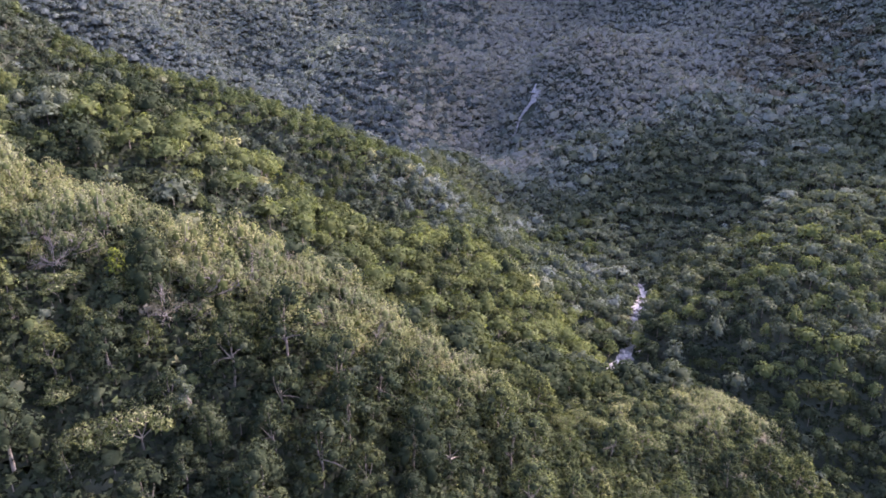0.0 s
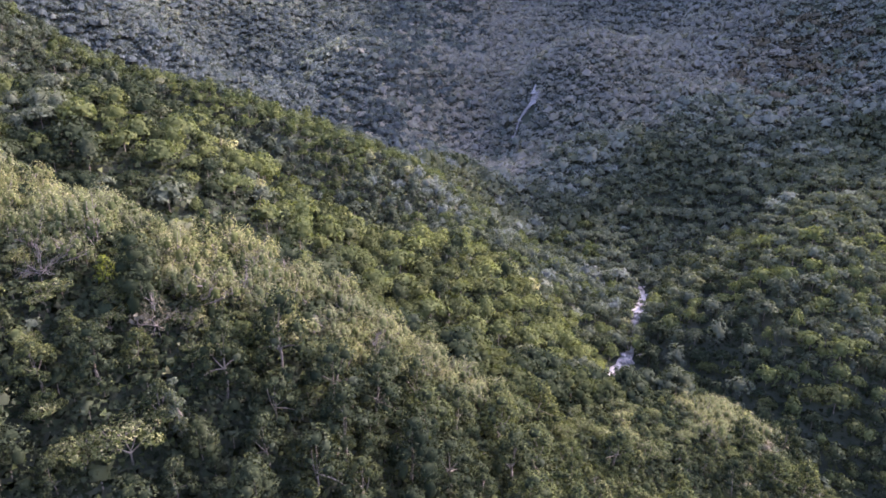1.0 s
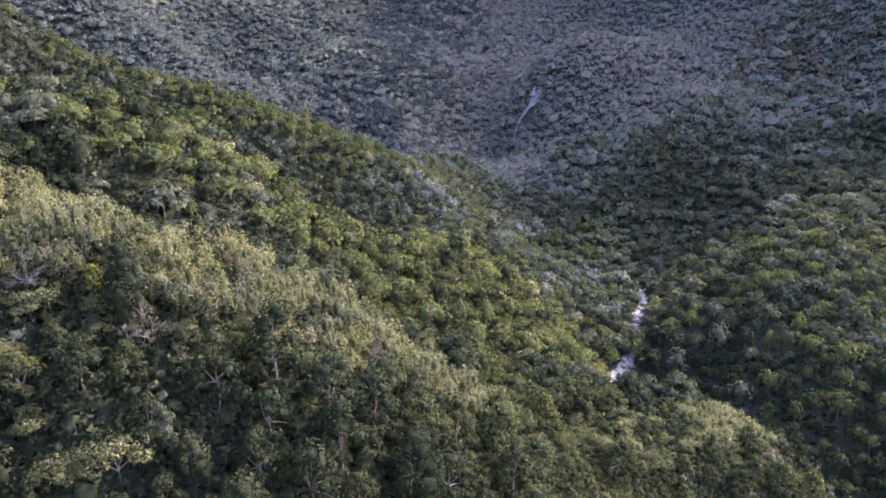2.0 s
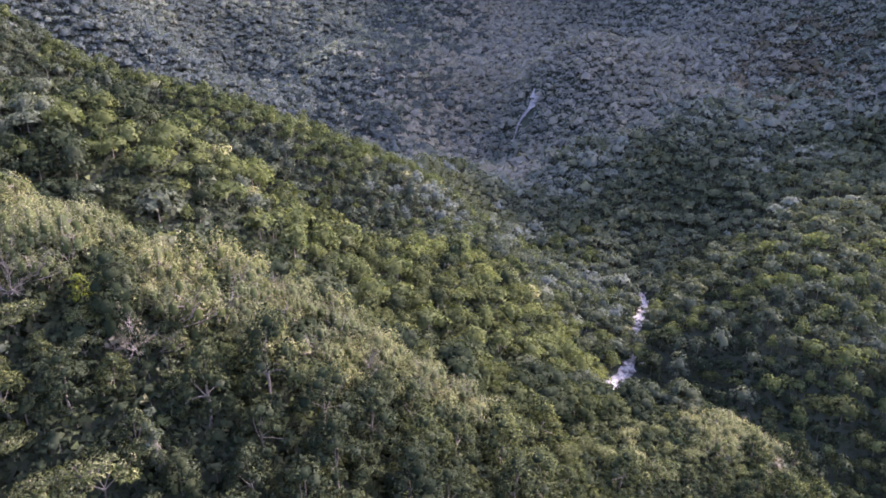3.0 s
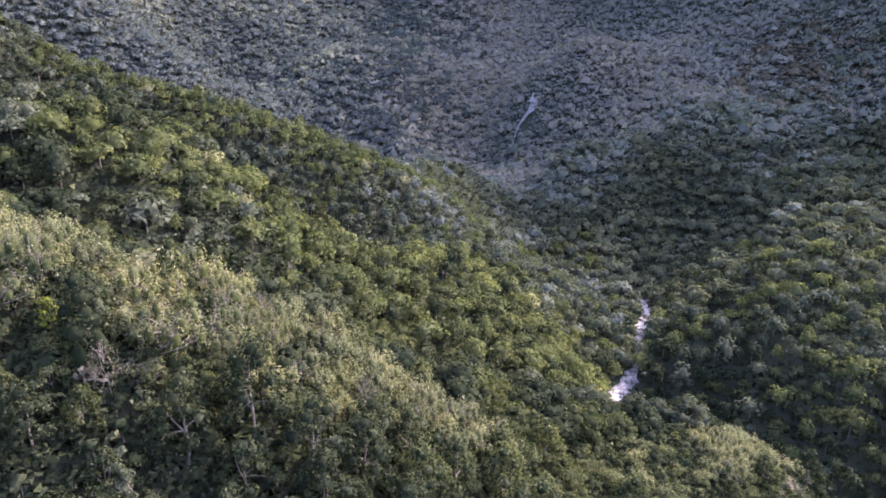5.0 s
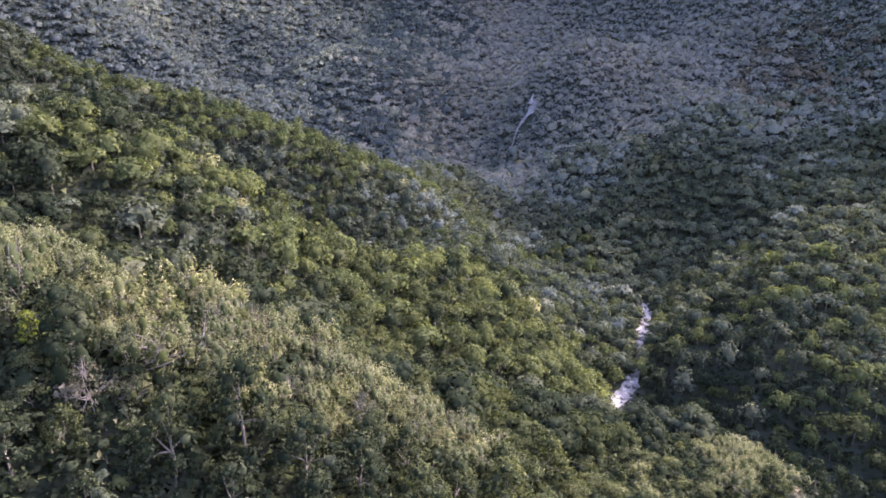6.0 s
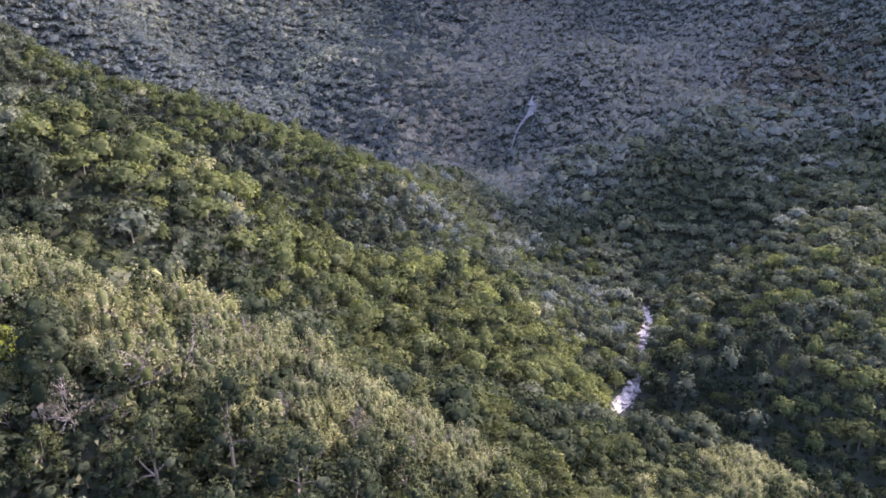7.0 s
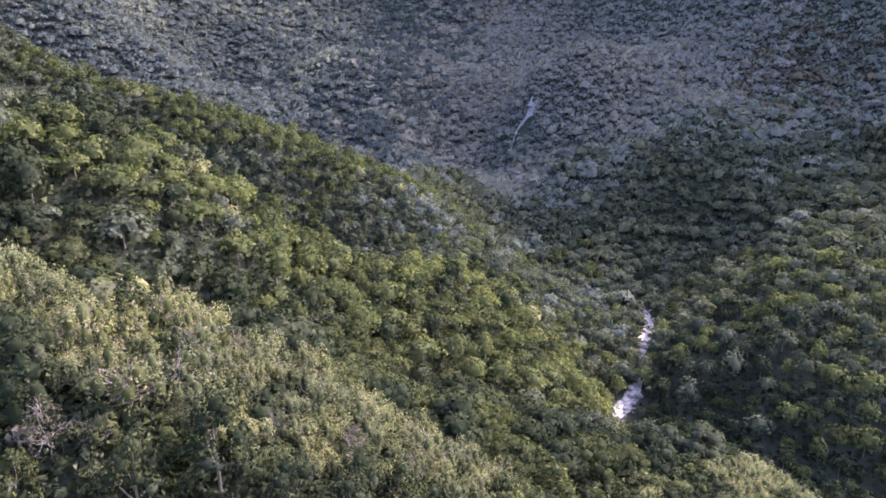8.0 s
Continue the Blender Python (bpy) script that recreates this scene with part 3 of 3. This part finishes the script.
def make_tree(name, label, lobes, leaves, size, mats, trunk_r, fork, bark, stretch=1.7, twigs=1, fill=0.2, under=0.2, shares=(1.0,), stems=1, fuzz=0.25, body=0.55, each=7, clump=(0.34, 0.5), lift=0.35, rise=0.1, core=None):
    """A tree at the origin: trunk, limbs that reach into the masses of the crown, and bunches of leaf sprays."""
    base = tagged(new(name), label, "tree", "trees on the near spur")
    lobes = np.asarray(lobes, float)
    top = lobes[np.argmax(lobes[:, 2])]
    heads = []
    for k in range(stems):
        tip = np.array([top[0] * 0.4, top[1] * 0.4, fork]) + (rng.normal(0, 0.7, 3) * (1, 1, 0.2) if stems > 1 else 0)
        foot = np.array([0, 0, -0.8]) + (rng.normal(0, 0.35, 3) * (1, 1, 0) if stems > 1 else 0)
        part("trunk", branch(foot, tip, trunk_r, trunk_r * 0.6, 0.05, 5, 5), [bark], base, smooth_faces=True)
        heads.append(tip)
    for lobe in lobes[np.argsort(-lobes[:, 3])][:5]:
        start = heads[rng.integers(len(heads))] * (1, 1, rng.uniform(0.75, 1.0))
        end = lobe[:3] + (0, 0, lobe[3] * 0.2)
        bits = [branch(start, end, trunk_r * 0.5, 0.05)]
        for _ in range(twigs):
            d = unit(rng.normal(0, 1, 3) + (0, 0, 0.7)) * lobe[3] * (0.9, 0.9, 0.9 * lobe[4])
            bits.append(branch(start + (end - start) * rng.uniform(0.35, 1.0), lobe[:3] + d, 0.04, 0.012, 0.12, 3, 4))
        part("limb", joined(bits), [bark], base, smooth_faces=True)
    heap = np.r_[bunches(lobes, each, *clump), lobes * (1, 1, 1, 0.9, 1)] if each else lobes
    middle = (0, 0, float(lobes[:, 2].mean()) - 1.0)
    pts, nor = crown_points(leaves, heap, fill=fill, under=under, centre=middle, mass=0.5)
    v, f = leaf_cards(pts, nor + (0, 0, lift), size, stretch, True)
    cum = np.cumsum(shares) / np.sum(shares)
    soft = np.repeat(unit(nor + rng.normal(0, fuzz, nor.shape) + (0, 0, rise)), 3, 0)
    which = np.searchsorted(cum, rng.random(len(f)) * 0.999)
    # Core deep green unless set: the crown's inner shade put into colour.
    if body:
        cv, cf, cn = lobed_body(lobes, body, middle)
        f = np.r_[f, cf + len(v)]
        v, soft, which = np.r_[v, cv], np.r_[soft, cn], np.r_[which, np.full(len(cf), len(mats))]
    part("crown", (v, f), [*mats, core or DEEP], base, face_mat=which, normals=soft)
    return base


def dome(count, spread_, low, top, r0, r1, flat):
    out = [(0, 0, top - r1 * flat * 0.8, r1, flat)]
    for j in range(count):
        a = 2.4 * j + rng.uniform(-0.4, 0.4)
        d = spread_ * math.sqrt((j + 0.6) / count)
        z = top - (top - low) * (d / spread_) ** 1.7 + rng.uniform(-0.5, 0.4)
        r = rng.uniform(r0, r1)
        out.append((d * math.cos(a), d * math.sin(a), z - r * flat, r, flat))
    return out


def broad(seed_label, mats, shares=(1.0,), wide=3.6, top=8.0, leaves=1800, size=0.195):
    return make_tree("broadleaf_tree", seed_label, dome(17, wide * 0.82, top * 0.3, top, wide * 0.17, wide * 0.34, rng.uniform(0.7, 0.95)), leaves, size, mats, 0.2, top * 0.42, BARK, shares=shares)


def umbrella(label, mats, wide=4.6, top=8.4):
    lob = []
    for j in range(12):
        a, d = 2.4 * j, wide * 0.8 * math.sqrt((j + 0.5) / 12)
        lob.append((d * math.cos(a), d * math.sin(a), top - 0.5 - 0.12 * d * d / wide - rng.uniform(0, 2.2), rng.uniform(0.9, 1.5), 0.34))
    return make_tree("umbrella_tree", label, lob, 2300, 0.165, mats, 0.14, top * 0.36, BARK, twigs=4, body=0, fill=0.4, under=0.4, shares=(0.75, 0.25), each=7, clump=(0.25, 0.4), fuzz=0.3)


def plume(label, mats, shares, wide=2.2, top=4.2, leaves=1700):
    lob = []
    for j in range(16):
        a, d = 2.4 * j, wide * math.sqrt((j + 0.4) / 16)
        lob.append((d * math.cos(a), d * math.sin(a), top * rng.uniform(0.45, 0.9) - 0.12 * d * d, rng.uniform(0.4, 0.8), rng.uniform(1.2, 2.0)))
    return make_tree("plume_tree", label, lob, leaves, 0.08, mats, 0.05, top * 0.35, PALE_BARK, 2.4, 4, 0.7, 0.5, shares, 3, fuzz=0.3, body=0.55, each=0, rise=0.5, core=LIME)


def bare(label, leaves=260, wide=3.0, top=7.2, mat=None):
    lob = dome(11, wide * 0.8, top * 0.5, top, 0.9, 1.4, 0.9)
    return make_tree("bare_tree", label, lob, leaves, 0.13, [mat or RUST, SAGE], 0.09, top * 0.4, PALE_BARK, 2.0, 14, 0.6, 0.6, (0.6, 0.4), body=0, fuzz=0.4, each=4, clump=(0.25, 0.45))


def slender(label, mats):
    lob = []
    for j in range(9):
        a = 2.4 * j
        lob.append((0.75 * math.cos(a), 0.75 * math.sin(a), 2.4 + 0.95 * j, rng.uniform(0.6, 1.0) * (1.25 - 0.07 * j), 0.75))
    return make_tree("slender_tree", label, lob, 1700, 0.2, mats, 0.16, 7.5, BARK, twigs=1, shares=(0.7, 0.3))


def draped(label, mats):
    lob = dome(6, 2.3, 4.2, 8.2, 1.1, 1.7, 0.8)
    lob += [(x * 1.15, y * 1.15, z - 1.9, r * 0.8, 1.9) for x, y, z, r, _ in lob[1:]]
    return make_tree("draped_tree", label, lob, 1800, 0.18, mats, 0.22, 3.6, BARK, shares=(0.9, 0.1), each=9, clump=(0.22, 0.36))


STOCK = {
    "dark": [broad("dark green broadleaf tree on the steep spur", [DEEP, GREEN], (0.8, 0.2), w, t) for w, t in ((3.3, 7.6), (4.2, 8.8), (3.7, 8.0))],
    "green": [broad("mid-green broadleaf tree with a rounded crown", [GREEN, DEEP, LIME], (0.7, 0.15, 0.15), w, t) for w, t in ((3.0, 7.0), (3.9, 8.2), (3.4, 7.4))],
    "light": [umbrella("light green spreading tree with layered foliage", [LIME, STRAW], w, t) for w, t in ((3.6, 6.0), (4.4, 6.6), (3.2, 5.6))],
    "olive": [broad("olive green broadleaf tree with small leaves", [GREEN, STRAW, LIME], (0.55, 0.2, 0.25), w, t, 1700, 0.18) for w, t in ((2.6, 6.4), (3.3, 7.2))],
    "straw": [plume("pale straw-coloured feathery tree on the ridge crest", [STRAW, LIME, RUST], p, w, t) for p, w, t in (((0.7, 0.22, 0.08), 2.2, 4.2), ((0.55, 0.3, 0.15), 2.5, 4.6), ((0.5, 0.45, 0.05), 1.9, 3.8))],
    "bare": [bare("half-bare tree with pale grey branches", n, w, t) for n, w, t in ((500, 2.8, 6.6), (1000, 3.2, 7.0))],
    "draped": [draped("dark tree draped in climbing vines", [DEEP, GREEN]) for _ in range(2)],
    "slender": [slender("slender pale-leaved tree in tight clumps", [SAGE, LIME])],
    "yellow": [broad("bright yellow-green tree with fresh leaves", [YELLOW, LIME], (0.6, 0.4), 1.9, 5.0, 1100, 0.2)],
    "fresh": [broad("fresh bright green leafy tree", [LIME, GREEN], (0.75, 0.25), 2.6, 7.0)],
}
USED = set()


def plant(kind, x, y, scale=1.0, which=None):
    pick = STOCK[kind][which if which is not None else rng.integers(len(STOCK[kind]))]
    m = pose(x, y, float(ground_height(x, y)[0]), rng.uniform(-4, 4), rng.uniform(-4, 4), rng.uniform(0, 360)) @ Matrix.Diagonal((scale, scale, scale * rng.uniform(0.9, 1.15), 1))
    if pick in USED:
        ob = copy_thing(pick, m)
    else:
        USED.add(pick)
        pick.matrix_basis = m
        ob = pick
    return ob


LANDMARKS = [("light", -32, 60, 0.95), ("light", -36, 58, 0.8), ("light", -40, 60, 0.8), ("slender", -27.5, 62, 0.7), ("yellow", -39, 74, 0.7), ("bare", -45, 71, 0.8), ("bare", -32, 70, 0.8), ("fresh", -23, 72, 0.6), ("light", -27, 69, 0.6), ("bare", -9, 82, 0.9), ("bare", -3, 86, 0.8),
             ("dark", -13, 71, 1.1), ("dark", -8, 73, 1.0), ("dark", -11, 66, 1.1), ("fresh", -5.5, 71, 0.7)]
for k, x, y, s in LANDMARKS:
    plant(k, x, y, s)


def crest_strip(x, y):
    """The dry, sunny top of the spur."""
    r, _ = line_distance(x, y, STRETCH)
    return near_zone(x, y) & (r < np.interp(x, [-12, -6, 4, 10], [14.0, 9.0, 7.0, 0.0]) + 8.0 * ((x > 50) & (x < 80))) & (fbm(x / 9, y / 9, 61, 2) < 0.7)


def free_of_landmarks(x, y):
    ok = np.ones(x.shape, bool)
    for _, lx, ly, s in LANDMARKS:
        ok &= np.hypot(x - lx, y - ly) > 3.2 * s
    return ok


for x, y, r in zip(*packed(-80, 120, 40, 178, lambda x, y: crest_strip(x, y) & free_of_landmarks(x, y), [(2.3, 0.5), (1.7, 1.4)], 0.62)):
    v = rng.random()
    plant("straw" if v < 0.9 else "olive" if v < 0.93 else "bare" if v < 0.96 else "light", x, y, r / (2.0 if v < 0.9 else 3.2))
for x, y, r in zip(*packed(-80, 120, 40, 178, lambda x, y: near_zone(x, y) & ~crest_strip(x, y) & free_of_landmarks(x, y), [(3.4, 0.3), (2.6, 0.9), (1.9, 1.2)], 0.72)):
    v = rng.random()
    # Dark trees, massed here also to put the gully's shade into leaf colour.
    if -27 < x < 2 and y < 80:
        kind = "dark" if v < 0.6 else "draped" if v < 0.9 else "green"
    elif x > 20 and abs(y - np.interp(x, STRETCH[:, 0], STRETCH[:, 1])) < 11:
        kind = "light" if v < 0.35 else "olive" if v < 0.6 else "fresh" if v < 0.75 else "straw"
    elif x < -21:
        kind = "dark" if v < 0.18 else "green" if v < 0.34 else "olive" if v < 0.48 else "draped" if v < 0.58 else "light" if v < 0.78 else "fresh" if v < 0.82 else "bare" if v < 0.96 else "straw"
    else:
        kind = "dark" if v < 0.1 else "green" if v < 0.36 else "olive" if v < 0.72 else "light" if v < 0.82 else "fresh" if v < 0.85 else "bare" if v < 0.91 else "straw"
    plant(kind, x, y, r / 3.3)
for group in STOCK.values():
    for ob in group:
        if ob not in USED:
            for o in [*ob.children_recursive, ob]:
                bpy.data.objects.remove(o)

# ---------------------------------------------------------------- the stream
def foam_material():
    m, nt, p, out = nodes_of("white_water")
    r = ramp_node(nt, noise_node(nt, 0.9, 6.0, 0.7).outputs[0], [(0.36, (0.06, 0.055, 0.048)), (0.5, (0.13, 0.118, 0.100)), (0.68, (0.34, 0.29, 0.22))])
    nt.links.new(r.outputs[0], p.inputs["Base Color"])
    p.inputs["Roughness"].default_value = 0.45
    p.inputs["Specular IOR Level"].default_value = 0.1
    bp = nt.nodes.new("ShaderNodeBump")
    bp.inputs["Strength"].default_value = 0.6
    nt.links.new(noise_node(nt, 3.0, 4.0).outputs[0], bp.inputs["Height"])
    nt.links.new(bp.outputs[0], p.inputs["Normal"])
    return m


FOAM = foam_material()


def ribbon(line, widths, lift, across=7, step=1.2, wander=0.0, seed=3):
    """A strip that follows the ground along a line."""
    line = np.asarray(line, float)
    run = np.r_[0, np.cumsum(np.hypot(*np.diff(line[:, :2], axis=0).T))]
    s = np.arange(0, run[-1], step)
    x, y = np.interp(s, run, line[:, 0]), np.interp(s, run, line[:, 1])
    w = np.interp(s, run, widths) * (0.75 + 0.5 * vnoise(s / 4.0, s * 0, seed))
    x = x + wander * (vnoise(s / 9.0, s * 0, seed + 1) - 0.5)
    dx, dy = np.gradient(x), np.gradient(y)
    n = np.hypot(dx, dy)
    side = np.stack([dy / n, -dx / n], -1)
    u = np.linspace(-0.5, 0.5, across)
    px = x[:, None] + side[:, :1] * u * w[:, None]
    py = y[:, None] + side[:, 1:] * u * w[:, None]
    z = ground_height(px.ravel(), py.ravel()).reshape(px.shape)
    z = np.maximum(z, np.median(z, 1, keepdims=True) - 0.4) + lift + 0.5 * (fbm(px / 2.5, py / 2.5, seed + 5) - 0.5)
    idx = np.arange(z.size).reshape(z.shape)
    f = np.stack([idx[:-1, :-1], idx[1:, :-1], idx[1:, 1:], idx[:-1, 1:]], -1).reshape(-1, 4)
    return np.stack([px, py, z], -1).reshape(-1, 3), f


for line, w_bed, w_water, place in ((POOL, [3, 5, 6, 4, 3, 3], [1.4, 2.6, 3.0, 1.6, 0.6, 0.6], "in the wooded gorge"), (CASCADE, [4, 6, 6.5, 6, 3.5], [0.8, 1.8, 2.4, 2.4, 1.2], "below the far slope"), (FALL, [1.3, 1.3, 1.4, 1.6, 2.6, 5, 8, 7, 4, 2], [0.9, 0.9, 0.9, 1.0, 1.1, 1.2, 1.3, 1.2, 1.2, 1.0], "on the far slope")):
    bed = new("stream_bed", mesh_from("stream_bed", *ribbon(line, w_bed, 0.25, step=0.8, seed=8), [ROCK], smooth_faces=True))
    tagged(bed, "pale bare rock bed of the stream " + place, "stream bed", kind="structure")
    run = new("water", mesh_from("water", *ribbon(line, w_water, 0.75, step=0.8, wander=1.2), [FOAM], smooth_faces=True))
    tagged(run, "white tumbling water of the stream " + place, "water", kind="structure")


def boulder_mesh(k):
    bm = bmesh.new()
    bmesh.ops.create_icosphere(bm, subdivisions=2, radius=1.0)
    for v in bm.verts:
        d = noise.noise(v.co * 1.3 + Vector((k * 7.1, 0, 0))) * 0.45 + noise.noise(v.co * 3.1 + Vector((k * 3.7, 5, 0))) * 0.15
        v.co = Vector((v.co.x * 1.2, v.co.y * 0.95, v.co.z * 0.75)) * (1 + d)
    me = bpy.data.meshes.new("boulder")
    bm.to_mesh(me)
    bm.free()
    me.materials.append(ROCK)
    me.polygons.foreach_set("use_smooth", np.full(len(me.polygons), True))
    return me


BOULDERS = [boulder_mesh(k) for k in range(5)]
for line, count, reach in ((POOL, 45, 4.2), (CASCADE, 45, 4.2), (FALL, 22, 3.4)):
    line = np.array(line, float)
    for _ in range(count):
        k = rng.integers(len(line) - 1)
        q = line[k] + (line[k + 1] - line[k]) * rng.random() + rng.normal(0, reach * 0.5, 2)
        s = rng.uniform(0.4, 1.5)
        ob = tagged(new("boulder", BOULDERS[rng.integers(5)]), "pale grey boulder in the stream bed", "boulder", "boulders in the stream")
        ob.matrix_world = pose(q[0], q[1], float(ground_height(*q)[0]) + 0.35 * s + 0.2, rng.uniform(-20, 20), rng.uniform(-20, 20), rng.uniform(0, 360)) @ Matrix.Diagonal((s, s, s, 1))
